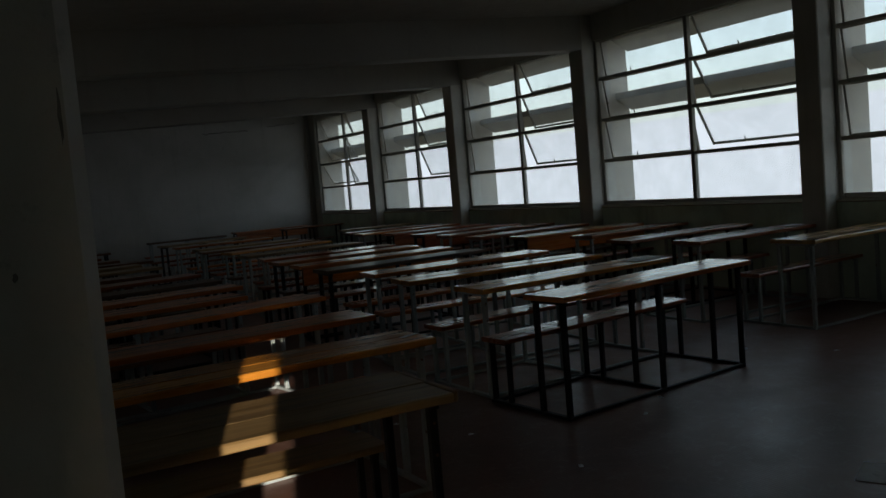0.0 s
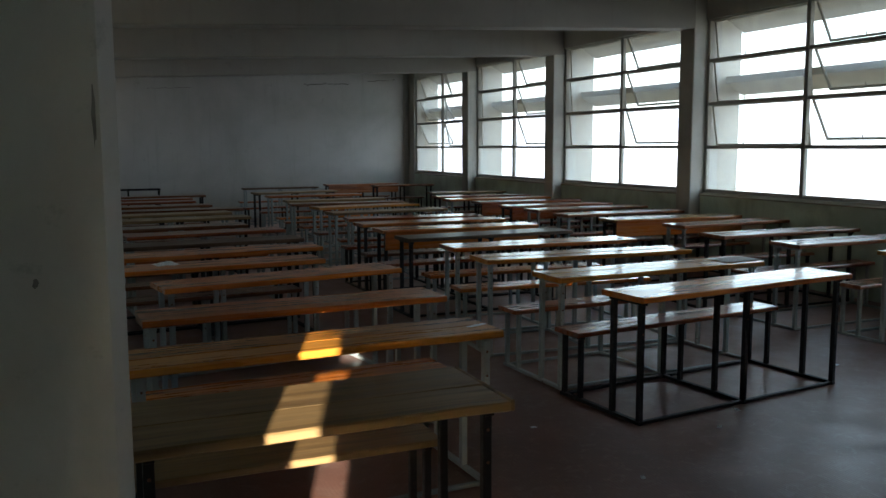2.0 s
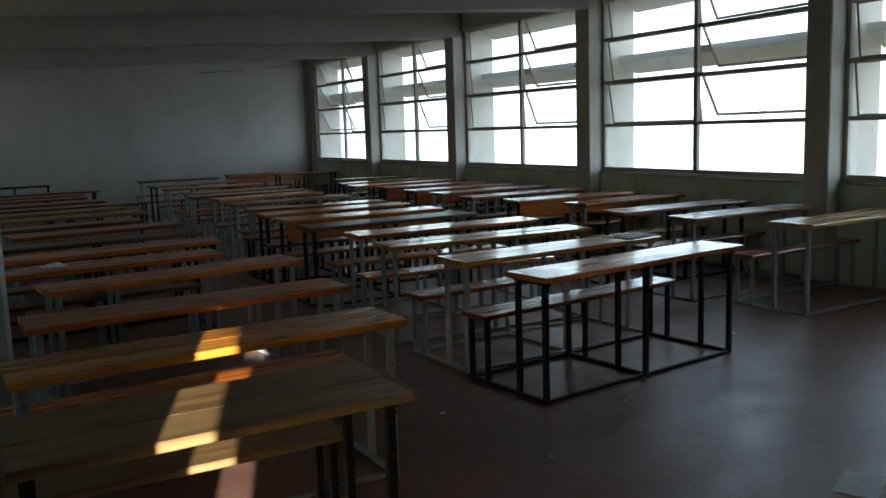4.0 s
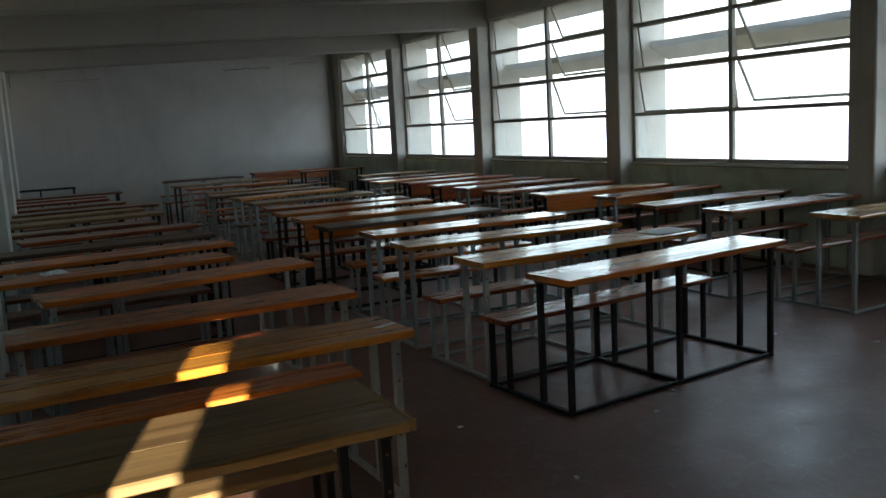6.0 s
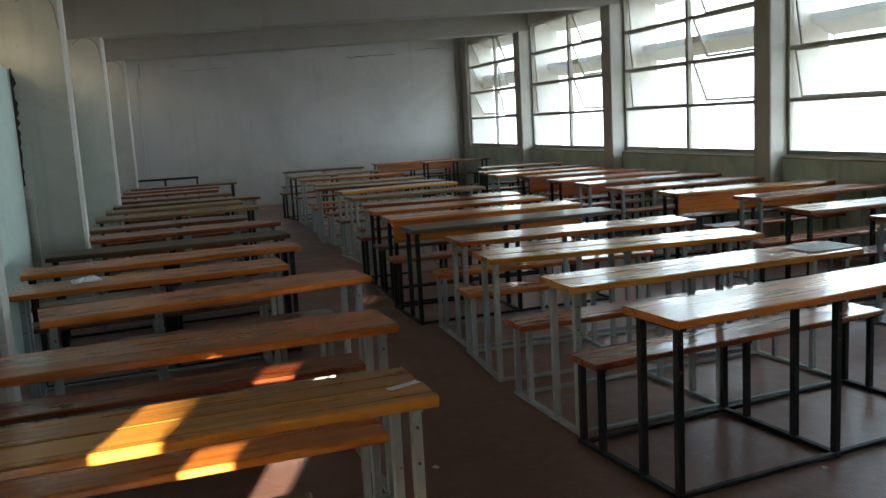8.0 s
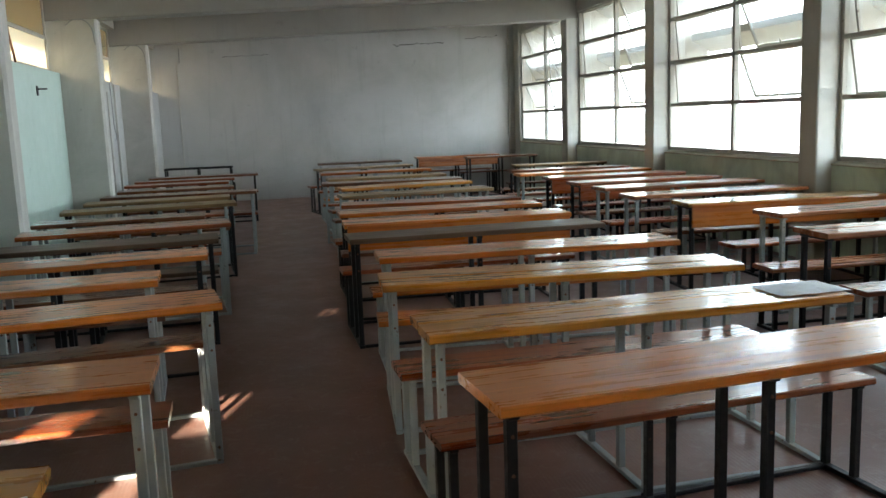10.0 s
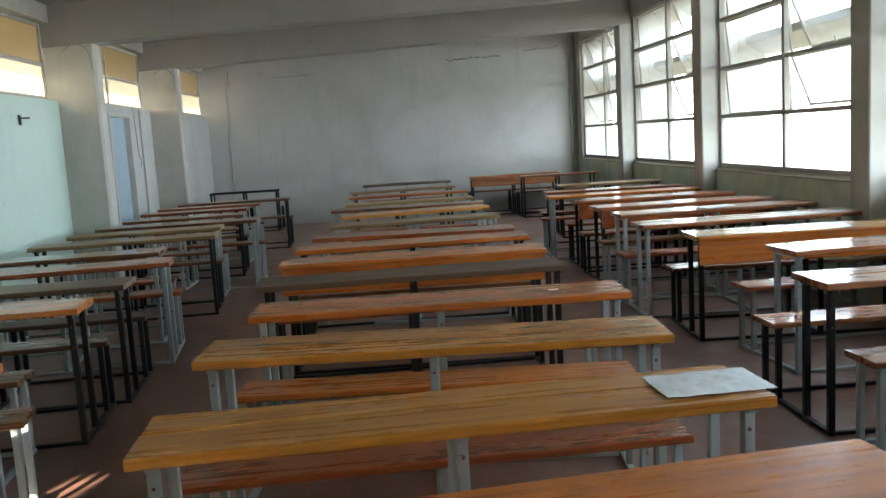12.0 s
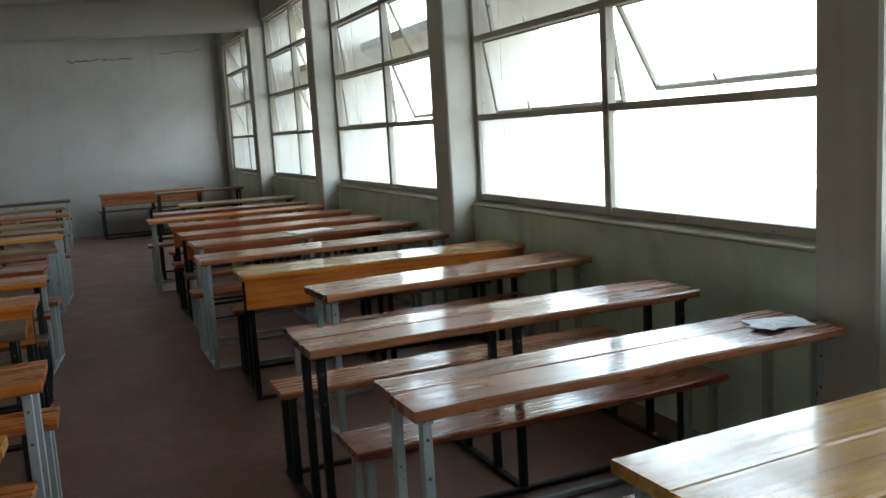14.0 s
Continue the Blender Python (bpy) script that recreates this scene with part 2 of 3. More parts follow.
structure("floor", "red-brown painted concrete floor, worn, dusty and faintly ribbed", "floor", [(-0.2, 8.62, BACK - 0.2, FAR + 0.2, -0.15, 0.0)], FLOOR)
structure("wall_north", "grey-white plaster end wall with stains and cracks", "wall", [(0.1, 8.8, FAR, FAR + 0.2, 0, 3.95)], WALL_WHITE)
structure("wall_south", "plain grey-white plaster wall", "wall", [(0.1, 8.8, BACK - 0.2, BACK, 0, 3.95)], WALL_WHITE)

# sloping ceiling slab
bm = bmesh.new()
vs = box(bm, -0.1, 8.8, BACK - 0.2, FAR + 0.2, 0, 0.2)
for v in vs:
    v.co.z += soffit(v.co.x) + 0.45
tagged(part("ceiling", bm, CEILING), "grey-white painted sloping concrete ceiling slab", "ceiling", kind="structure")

# cross beams, one from each column to the fin opposite
for i, y in enumerate(BAYS):
    if i == 0:
        continue
    bm = bmesh.new()
    x0, x1 = nose_x(y) - 0.66, WIN_X + 0.15
    verts = []
    for x, dy in ((x0, 0.0 if i > 4 else FINS[i] - y - 0.03), (x1, 0.0)):
        for yy in (y + dy, y + dy + 0.30):
            for z in (soffit(x), soffit(x) + 0.47):
                verts.append(bm.verts.new((x, yy, z)))
    for f in ((0, 1, 3, 2), (4, 6, 7, 5), (0, 4, 5, 1), (2, 3, 7, 6), (0, 2, 6, 4), (1, 5, 7, 3)):
        bm.faces.new([verts[k] for k in f])
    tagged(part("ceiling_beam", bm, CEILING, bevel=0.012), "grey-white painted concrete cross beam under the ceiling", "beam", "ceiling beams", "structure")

# right side: sill wall, lintel, columns
structure("wall_east", "scuffed pale green wall under the windows", "wall", [(8.338, 8.62, BACK, FAR, 0, 0.955)], WALL_GREEN)
structure("lintel", "painted concrete lintel over the windows", "lintel", [(8.36, 8.62, BACK, FAR, 3.20, 3.95)], COLUMN)
# bays out of view walled up to hold back fill light
structure("unseen_wall_east", "unseen plain wall added to keep fill light out beside the last window", "wall", [(8.385, 8.62, BACK, 3.40, 0.965, 3.20)], COLUMN)
for y in BAYS:
    structure("column", "grey-white painted concrete column between two windows, chipped", "column",
              [(8.335 if y > 20 else 8.17, 8.62, y, FAR if y > 20 else y + COL_W, 0, 3.6)], COLUMN, 0.012)["group"] = "window columns"
structure("corner_pipe", "grey painted pipe beside the end wall", "pipe", [(8.20, 8.236, FAR - 0.05, FAR - 0.012, 0.0, 3.35)], COLUMN, 0.010)


def sash(window, y0, y1, z0, z1, angle):
    """A top-hung steel sash, swung outwards by that angle, with its pane and stay."""
    hinge = new("sash")
    hinge.parent = window
    hinge.location = (0.043, 0.0, z1 + 0.012)
    hinge.rotation_euler = (0, -radians(angle), 0)
    h = z1 - z0 + 0.026
    w = 0.026
    for a, b, c, d in ((y0, y1, -w, 0), (y0, y1, -h, -h + w), (y0, y0 + w, -h + w, -w), (y1 - w, y1, -h + w, -w)):
        bm = bmesh.new()
        box(bm, 0.0, 0.028, a, b, c, d)
        part("sash_bar", bm, FRAME, hinge, bevel=0.003)
    bm = bmesh.new()
    box(bm, 0.012, 0.016, y0 + w, y1 - w, -h + w, -w)
    g = part("pane", bm, GLASS, hinge, "dusty glass pane")
    g.visible_shadow = False
    # handle
    bm = bmesh.new()
    box(bm, -0.012, 0.0, (y0 + y1) / 2 + 0.26, (y0 + y1) / 2 + 0.274, -h + 0.005, -h + 0.075)
    part("handle", bm, FRAME, hinge, bevel=0.003)


# swing of the sashes, bay by bay: far half (rows 2, 3, 4), near half (rows 2, 3, 4)
SWINGS = [((27, 28, 24), (12, 4, 20)), ((3, 4, 3), (22, 22, 22)), ((5, 6, 4), (22, 24, 24)), ((10, 9, 8), (29, 30, 28)),
          ((8, 8, 6), (28, 30, 27)), ((6, 5, 5), (20, 28, 25)), ((6, 5, 5), (20, 28, 25))]
for i, far_end in enumerate(BAYS[:5]):
    near_end = (BAYS[i + 1] + COL_W) if i + 1 < len(BAYS) else -1.73
    win = tagged(new("window_%d" % (i + 1)), "large steel-framed window with dusty panes and outward-swung sashes", "window", "right-hand windows", "structure")
    win.location = (WIN_X, 0, 0)
    mid = (far_end + near_end) / 2
    for a, b, n_ in ((far_end - 0.045, far_end, "window_frame"), (near_end, near_end + 0.045, "window_frame"), (mid - 0.03, mid + 0.03, "mullion")):
        bm = bmesh.new()
        box(bm, -0.012, 0.045, a, b, RAILS[0] - 0.02, RAILS[-1])
        part(n_, bm, FRAME, win, bevel=0.004)
    for z in RAILS:
        for a, b in ((near_end + 0.045, mid - 0.03), (mid + 0.03, far_end - 0.045)):
            bm = bmesh.new()
            box(bm, -0.008, 0.040, a, b, z - 0.022, z + 0.022)
            part("rail", bm, FRAME, win, bevel=0.004)
    bm = bmesh.new()
    vs = box(bm, -0.075, 0.10, near_end, far_end, 0.955, 1.008)
    for v in vs:
        if v.co.x < 0 and v.co.z > 0.98:
            v.co.z = 0.972
    part("sill", bm, SILL_PAINT, win, bevel=0.006)
    halves = ((mid + 0.03, far_end - 0.045), (near_end + 0.045, mid - 0.03))
    for (a, b), swing in zip(halves, SWINGS[i]):
        bm = bmesh.new()
        box(bm, 0.014, 0.018, a, b, RAILS[0] + 0.02, RAILS[1] - 0.02)
        g = part("pane", bm, GLASS, win, "dusty fixed glass pane")
        g.visible_shadow = False
        for r, ang in enumerate(swing):
            sash(win, a + 0.004, b - 0.004, RAILS[r + 1] + 0.02, RAILS[r + 2] - 0.02, ang)
    # outer sun screen of this bay: a fin and two tilted slats
    structure("sun_screen_fin", "weathered concrete fin outside the windows", "fin", [(8.62, 8.97, far_end + 0.02, far_end + 0.2, -6.0, 3.9)], CONCRETE, 0.01)
    for z in (2.38, 3.18):
        bm = bmesh.new()
        vs = box(bm, 8.72, 9.0, near_end - 0.14, far_end + 0.02, z - 0.045, z + 0.045)
        for v in vs:
            v.co.z += 0.075 if v.co.x < 8.9 else -0.075
        tagged(part("sun_screen_slat", bm, CONCRETE, bevel=0.006), "weathered tilted concrete sun slat outside the windows", "slat", "sun slats", "structure")

# left side: deep fins, panels with high windows
for y in FINS[1:]:
    xn = nose_x(y)
    structure("wall_fin", "grey-white painted concrete wall fin with scuffs and stains", "fin",
              [(xn - 0.62, xn, y, min(y + FIN_T, FAR), 0, soffit(xn) + (0.02 if y > 3 else 0.46))], COLUMN, 0.026)["group"] = "wall fins"
SILL, HEAD = 2.19, 2.98
DOOR_LO, DOOR_HI = 0.28, 1.45


def left_window(y0, y1, x):
    win = tagged(new("high_window"), "small high steel window with yellowed panes", "window", "left-hand high windows", "structure")
    win.location = (x, 0, 0)
    mid = (y0 + y1) / 2
    zs = (SILL + 0.03, (SILL + HEAD) / 2, HEAD + 0.03)
    for a, b in ((y0, y0 + 0.04), (y1 - 0.04, y1), (mid - 0.02, mid + 0.02)):
        bm = bmesh.new()
        box(bm, -0.14, -0.10, a, b, SILL, HEAD + 0.05)
        part("window_frame", bm, FRAME, win, bevel=0.004)
    for z in zs:
        for a, b in ((y0 + 0.04, mid - 0.02), (mid + 0.02, y1 - 0.04)):
            bm = bmesh.new()
            box(bm, -0.137, -0.105, a, b, z - 0.02, z + 0.02)
            part("rail", bm, FRAME, win, bevel=0.004)
    for a, b in ((y0 + 0.04, mid - 0.02), (mid + 0.02, y1 - 0.04)):
        for z0, z1 in zip(zs, zs[1:]):
            bm = bmesh.new()
            box(bm, -0.123, -0.119, a, b, z0 + 0.02, z1 - 0.02)
            upper = z0 > zs[0]
            part("pane", bm, OLD_GLASS if upper else PALE_GLASS, win, "yellowed dusty glass pane" if upper else "pale dusty glass pane")
    return win


for i, y in enumerate(FINS):
    y1 = y
    y0 = (FINS[i + 1] + FIN_T) if i + 1 < len(FINS) else BACK
    if i == 0:
        y1 = FINS[0]
    x = nose_x((y0 + y1) / 2) - 0.40
    mat = WALL_WHITE if i == 0 else WALL_MINT
    if i == 1:                      # bay with the closed blue door
        d0, d1 = 15.20, 16.15
        structure("wall_west", "pale painted wall beside a door", "wall",
                  [(x - 0.2, x, y0, d0, 0, SILL), (x - 0.2, x, d1, y1, 0, SILL), (x - 0.2, x, d0, d1, 2.10, SILL)], WALL_WHITE)
        door = tagged(new("door_1"), "closed blue-grey painted door in a pale frame", "door", kind="structure")
        bm = bmesh.new()
        box(bm, x - 0.12, x - 0.07, d0 + 0.05, d1 - 0.05, 0.01, 2.05)
        part("door_leaf", bm, DOOR_BLUE, door, bevel=0.004)
        for a, b, c, d in ((d0, d0 + 0.05, 0, 2.1), (d1 - 0.05, d1, 0, 2.1), (d0 + 0.05, d1 - 0.05, 2.05, 2.1)):
            bm = bmesh.new()
            box(bm, x - 0.15, x + 0.012, a, b, c, d)
            part("door_frame", bm, COLUMN, door, bevel=0.005)
        bm = bmesh.new()
        box(bm, x - 0.07, x - 0.02, d0 + 0.10, d0 + 0.13, 1.0, 1.12)
        part("handle", bm, FRAME, door, bevel=0.005)
    elif i == 5:                    # bay with the open doorway by which one enters
        structure("wall_west", "pale mint painted wall with an open doorway", "wall",
                  [(x - 0.2, x, y0, DOOR_LO, 0, SILL), (x - 0.2, x, DOOR_HI, y1, 0, SILL), (x - 0.2, x, DOOR_LO, DOOR_HI, 2.12, SILL), (x - 0.13, x - 0.07, DOOR_LO, DOOR_HI, 1.84, 1.94)], WALL_MINT)
    else:
        structure("wall_west", "pale mint gloss-painted wall panel between fins", "wall", [(x - 0.2, x, y0, y1, 0, SILL)], mat)
    structure("wall_west_top", "painted strip over the high windows", "wall", [(x - 0.2, x, y0, y1, HEAD + 0.05, 3.6)], COLUMN)
    if i < 4:
        left_window(y0 + 0.02, y1 - 0.02, x)
    else:
        # out of view: blank wall instead of glazing, lets in less light
        structure("unseen_wall_west", "unseen plain wall added in place of high windows", "wall", [(x - 0.2, x, y0, y1, SILL, HEAD + 0.05)], COLUMN)
structure("veranda_roof", "concrete veranda roof along the outside of the hall", "roof", [(-1.2, 0.03, BACK - 8, FAR + 1, 3.30, 3.5)], CONCRETE)
# the low slab is an unseen addition that trims the top of the sunbeam
structure("sun_block_slab", "unseen low slab added to cut off the sun at the entrance", "roof", [(-1.05, 0.25, -9.0, 0.2, 2.10, 2.22)], CONCRETE)
structure("veranda_floor", "dusty concrete veranda floor", "floor", [(-3.0, -0.2, BACK - 8, FAR + 1, -0.2, -0.01)], CONCRETE)

# ground to the horizon
bm = bmesh.new()
g = [bm.verts.new(p) for p in ((-900, -900, -6.0), (900, -900, -6.0), (900, 900, -6.0), (-900, 900, -6.0))]
bm.faces.new(g)
tagged(part("ground", bm, GROUND), "dusty pale earth ground outside the hall", "ground", kind="structure")

# added glowing strip that whitens the distance beyond the windows
BACKDROP_GLOW = bpy.data.materials.new("glowing_backdrop")
BACKDROP_GLOW.use_nodes = True
hn = BACKDROP_GLOW.node_tree.nodes
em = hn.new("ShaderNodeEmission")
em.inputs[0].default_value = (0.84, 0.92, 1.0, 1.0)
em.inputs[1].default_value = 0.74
BACKDROP_GLOW.node_tree.links.new(em.outputs[0], hn["Material Output"].inputs[0])
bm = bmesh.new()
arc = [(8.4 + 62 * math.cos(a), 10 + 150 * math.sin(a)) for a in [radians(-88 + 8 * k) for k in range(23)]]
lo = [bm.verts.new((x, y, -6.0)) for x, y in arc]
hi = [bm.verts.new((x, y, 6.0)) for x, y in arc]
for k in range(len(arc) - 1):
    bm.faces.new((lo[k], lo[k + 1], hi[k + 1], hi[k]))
tagged(part("backdrop", bm, BACKDROP_GLOW), "plain glowing pale backdrop added outside the windows", "backdrop", kind="structure")


# ---- desks with joined benches ----
def plank(name, x0, x1, y0, y1, z0, z1, mat, parent, label="", seed=0):
    """A sawn board with eased and slightly uneven edges."""
    rnd = random.Random(seed)
    bm = bmesh.new()
    steps = 7
    rings = []
    for k in range(steps + 1):
        x = x0 + (x1 - x0) * k / steps
        a, b = y0 + rnd.uniform(-0.003, 0.003), y1 + rnd.uniform(-0.003, 0.003)
        s = rnd.uniform(-0.0015, 0.0015)
        e = 0.006
        prof = ((a + e, z0), (b - e, z0), (b, z0 + e), (b, z1 - e), (b - e, z1), (a + e, z1), (a, z1 - e), (a, z0 + e))
        rings.append([bm.verts.new((x, yy, zz + s)) for yy, zz in prof])
    for r, q in zip(rings, rings[1:]):
        for k in range(8):
            bm.faces.new((r[k], q[k], q[(k + 1) % 8], r[(k + 1) % 8]))
    bm.faces.new(rings[0])
    bm.faces.new(rings[-1][::-1])
    return part(name, bm, mat, parent, label)


BOLT = []


def bolt(leg, z):
    """A small round bolt head on the front of a leg."""
    if not BOLT:
        bm = bmesh.new()
        bmesh.ops.create_cone(bm, cap_ends=True, segments=8, radius1=0.006, radius2=0.0045, depth=0.005)
        bmesh.ops.rotate(bm, verts=bm.verts, cent=(0, 0, 0), matrix=Matrix.Rotation(radians(90), 3, "X"))
        BOLT.append(mesh_of(bm, "bolt", RUST))
    ob = new("bolt", BOLT[0])
    ob.parent = leg
    ob.location = (0, -0.018, z)


def school_desk(lf, rf, top, seat, legs, bench_legs=None, apron="", depth=0.36, boards=2, seed=0, bare=False, batten=False, frames=3):
    """A three-frame steel desk with its bench joined on floor runners; lf and rf are the front corners of the top."""
    dx, dy = rf[0] - lf[0], rf[1] - lf[1]
    L = math.hypot(dx, dy)
    leg_word = {"b": "black", "g": "grey"}
    words = "%s desk with joined bench on %s steel legs" % (WOOD_WORDS[top], leg_word[legs])
    if apron:
        words = "%s panelled desk and bench, %s steel legs" % (WOOD_WORDS[top], leg_word[legs])
    if bare:
        words = "bare black steel desk frame with its boards missing"
    desk = tagged(new("school_desk"), words, "desk", "school desks")
    desk.location = (lf[0], lf[1], 0)
    desk.rotation_euler = (0, 0, math.atan2(dy, dx))
    rnd = random.Random(seed)
    lm = {"b": BLACK, "g": GREY}[legs]
    bm_ = {"b": BLACK, "g": GREY}[bench_legs or legs]
    T = 0.034
    if not bare:
        if boards == 1:
            plank("tabletop", 0, L, 0, depth, 0.76 - T, 0.76, WOODS[top], desk, seed=seed)
        else:
            cut = depth * rnd.uniform(0.45, 0.6)
            plank("tabletop_board", 0, L, 0, cut - 0.0006, 0.76 - T, 0.76, WOODS[top], desk, seed=seed)
            plank("tabletop_board", rnd.uniform(-0.006, 0.006), L + rnd.uniform(-0.008, 0.008), cut + 0.0006, depth, 0.7605 - T, 0.7605, WOODS[top], desk, seed=seed + 1)
        plank("seat", 0.0, L - 0.01, 0.565, 0.815, 0.45 - 0.03, 0.45, WOODS[seat], desk, WOOD_WORDS[seat] + " bench seat", seed=seed + 2)
        if batten:
            bm = bmesh.new()
            box(bm, L + 0.009, L + 0.024, 0.01, depth - 0.01, 0.722, 0.762)
            part("end_batten", bm, WOODS[top], desk, bevel=0.004)
    if apron:
        plank("front_panel", 0.02, L - 0.02, -0.022, -0.003, 0.56, 0.752, WOODS[apron], desk, WOOD_WORDS[apron] + " front panel", seed=seed + 3)
    t = 0.032
    hd, hb = 0.76 - T - 0.022, 0.42 - 0.02
    xs = (0.055, L / 2, L - 0.055) if frames == 3 else (0.055, L - 0.055)
    for x in xs:
        for y in (0.075, depth - 0.05):
            leg = bar("leg", (t, t, hd - 0.022), (x, y, 0.022), lm, desk)
            if y < 0.1 and lf[1] < 9 and not bare:
                for zb in (hd - 0.075, hd - 0.19):
                    bolt(leg, zb)
        bar("bearer", (t, depth - 0.06, 0.022), (x, depth / 2 + 0.01, hd), lm, desk)
        for y in (0.615, 0.775):
            bar("leg", (t * 0.94, t * 0.94, hb - 0.022), (x, y, 0.022), bm_, desk)
        bar("bearer", (t, 0.205, 0.02), (x, 0.695, hb), bm_, desk)
        bar("runner", (t, 0.75, 0.022), (x, 0.432, 0.0), lm, desk)
    if bare:
        for y in (0.075, depth - 0.05):
            bar("top_rail", (L - 0.05, t, t), (L / 2, y, hd + 0.022), lm, desk)
    for y in (0.075, 0.775):
        bar("rail", (L - 0.11 - t * 1.02, t * 0.8, 0.020), (L / 2, y, 0.001), lm, desk)
    return desk


MIDDLE = [
    ((3.715, 5.287), (5.53, 5.484), "orange", "red", "b", "", 1),
    ((3.673, 6.103), (5.454, 6.186), "yellow", "red", "g", "", 2),
    ((3.633, 7.098), (5.429, 6.971), "yellow", "orange", "g", "", 2),
    ((3.72, 7.89), (5.523, 7.841), "orange", "orange", "g", "", 1),
    ((3.633, 8.741), (5.432, 8.788), "dark", "red", "b", "", 1),
    ((3.667, 9.558), (5.444, 9.512), "orange", "brown", "b", "orange", 1),
    ((3.696, 10.298), (5.472, 10.329), "orange", "red", "b", "", 1),
    ((3.768, 11.058), (5.439, 10.877), "red", "red", "g", "", 1),
    ((3.86, 12.0), (5.51, 12.14), "olive", "brown", "g", "", 1),
    ((3.94, 13.01), (5.54, 13.26), "yellow", "red", "g", "", 1),
    ((3.76, 13.92), (5.54, 13.81), "brown", "red", "g", "", 1),
    ((3.9, 14.71), (5.53, 14.77), "olive", "orange", "g", "", 1),
    ((3.89, 16.1), (5.58, 16.16), "orange", "red", "g", "", 1),
    ((3.92, 17.22), (5.53, 17.56), "olive", "red", "b", "", 1),
    ((4.02, 19.2), (5.59, 19.19), "dark", "red", "g", "", 1),
]
RIGHT = [
    ((6.762, 5.88), (8.3, 5.93), "pale", "blond", "g", "", 2),
    ((6.486, 6.86), (8.11, 6.879), "blond", "red", "g", "", 2),
    ((6.407, 7.694), (8.165, 7.701), "blond", "blond", "b", "", 2),
    ((6.752, 8.692), (8.32, 8.8), "blond", "red", "g", "", 1),
    ((6.502, 9.625), (8.29, 9.526), "pale", "brown", "b", "orange", 1),
    ((6.39, 10.45), (8.2, 10.46), "blond", "red", "g", "", 1),
    ((6.47, 11.35), (8.29, 11.4), "blond", "brown", "g", "", 1),
    ((6.47, 12.12), (8.25, 12.2), "red", "red", "b", "red", 1),
    ((6.47, 13.1), (8.23, 13.04), "red", "red", "b", "red", 1),
    ((6.34, 13.92), (8.18, 13.9), "orange", "red", "g", "", 1),
    ((6.45, 14.7), (8.18, 14.6), "red", "brown", "b", "", 1),
    ((6.86, 15.9), (8.31, 15.8), "olive", "brown", "b", "", 1),
]
LEFT = [
    ((0.93, 3.87), (2.132, 3.87), "olive", "olive", "b", "", 2),
    ((0.976, 4.809), (2.622, 4.87), "yellow", "orange", "g", "", 2),
    ((1.098, 5.754), (2.749, 5.816), "orange", "red", "g", "", 1),
    ((1.293, 6.719), (2.906, 6.98), "orange", "brown", "g", "", 1),
    ((1.03, 7.56), (2.55, 7.675), "orange", "brown", "g", "", 1),
    ((0.976, 8.301), (2.746, 8.465), "orange", "brown", "b", "", 1),
    ((1.024, 9.07), (2.769, 9.201), "dark", "dark", "b", "", 1),
    ((1.254, 9.97), (2.814, 10.155), "red", "red", "g", "", 1),
    ((1.16, 10.78), (2.56, 10.86), "brown", "red", "g", "", 1),
    ((1.16, 11.8), (2.8, 11.96), "olive", "brown", "b", "", 1),
    ((1.2, 12.66), (2.7, 12.76), "olive", "brown", "g", "", 1),
    ((1.23, 13.42), (2.97, 13.42), "brown", "red", "g", "", 1),
    ((1.28, 14.25), (2.68, 14.35), "brown", "brown", "b", "", 1),
    ((1.2, 15.3), (2.57, 15.35), "red", "red", "g", "", 1),
    ((1.22, 16.1), (2.62, 16.15), "red", "red", "g", "", 1),
    ((1.3, 16.95), (2.95, 16.98), "brown", "brown", "b", "", 1),
]
n_seed = 10
for column in (MIDDLE, RIGHT, LEFT):
    for lf, rf, top, seat, legs, apron, boards in column:
        n_seed += 7
        wide = top in ("pale",) and not apron
        school_desk(lf, rf, top, seat, legs, None, apron, 0.44 if wide else (0.50 if column is LEFT and lf[1] < 4 else 0.36), boards, n_seed, batten=(column is LEFT and lf[1] < 4), frames=2 if (column is LEFT and lf[1] < 7) or (column is RIGHT and round(lf[1], 2) in (5.88, 6.86, 8.69)) else 3)
school_desk((6.03, 20.06), (7.74, 20.10), "blond", "brown", "b", None, "blond", 0.36, 1, 301)
school_desk((6.86, 19.16), (8.26, 19.20), "brown", "brown", "b", None, "", 0.36, 1, 311)
school_desk((1.16, 19.85), (2.46, 19.80), "dark", "dark", "b", None, "", 0.36, 1, 321, bare=True)


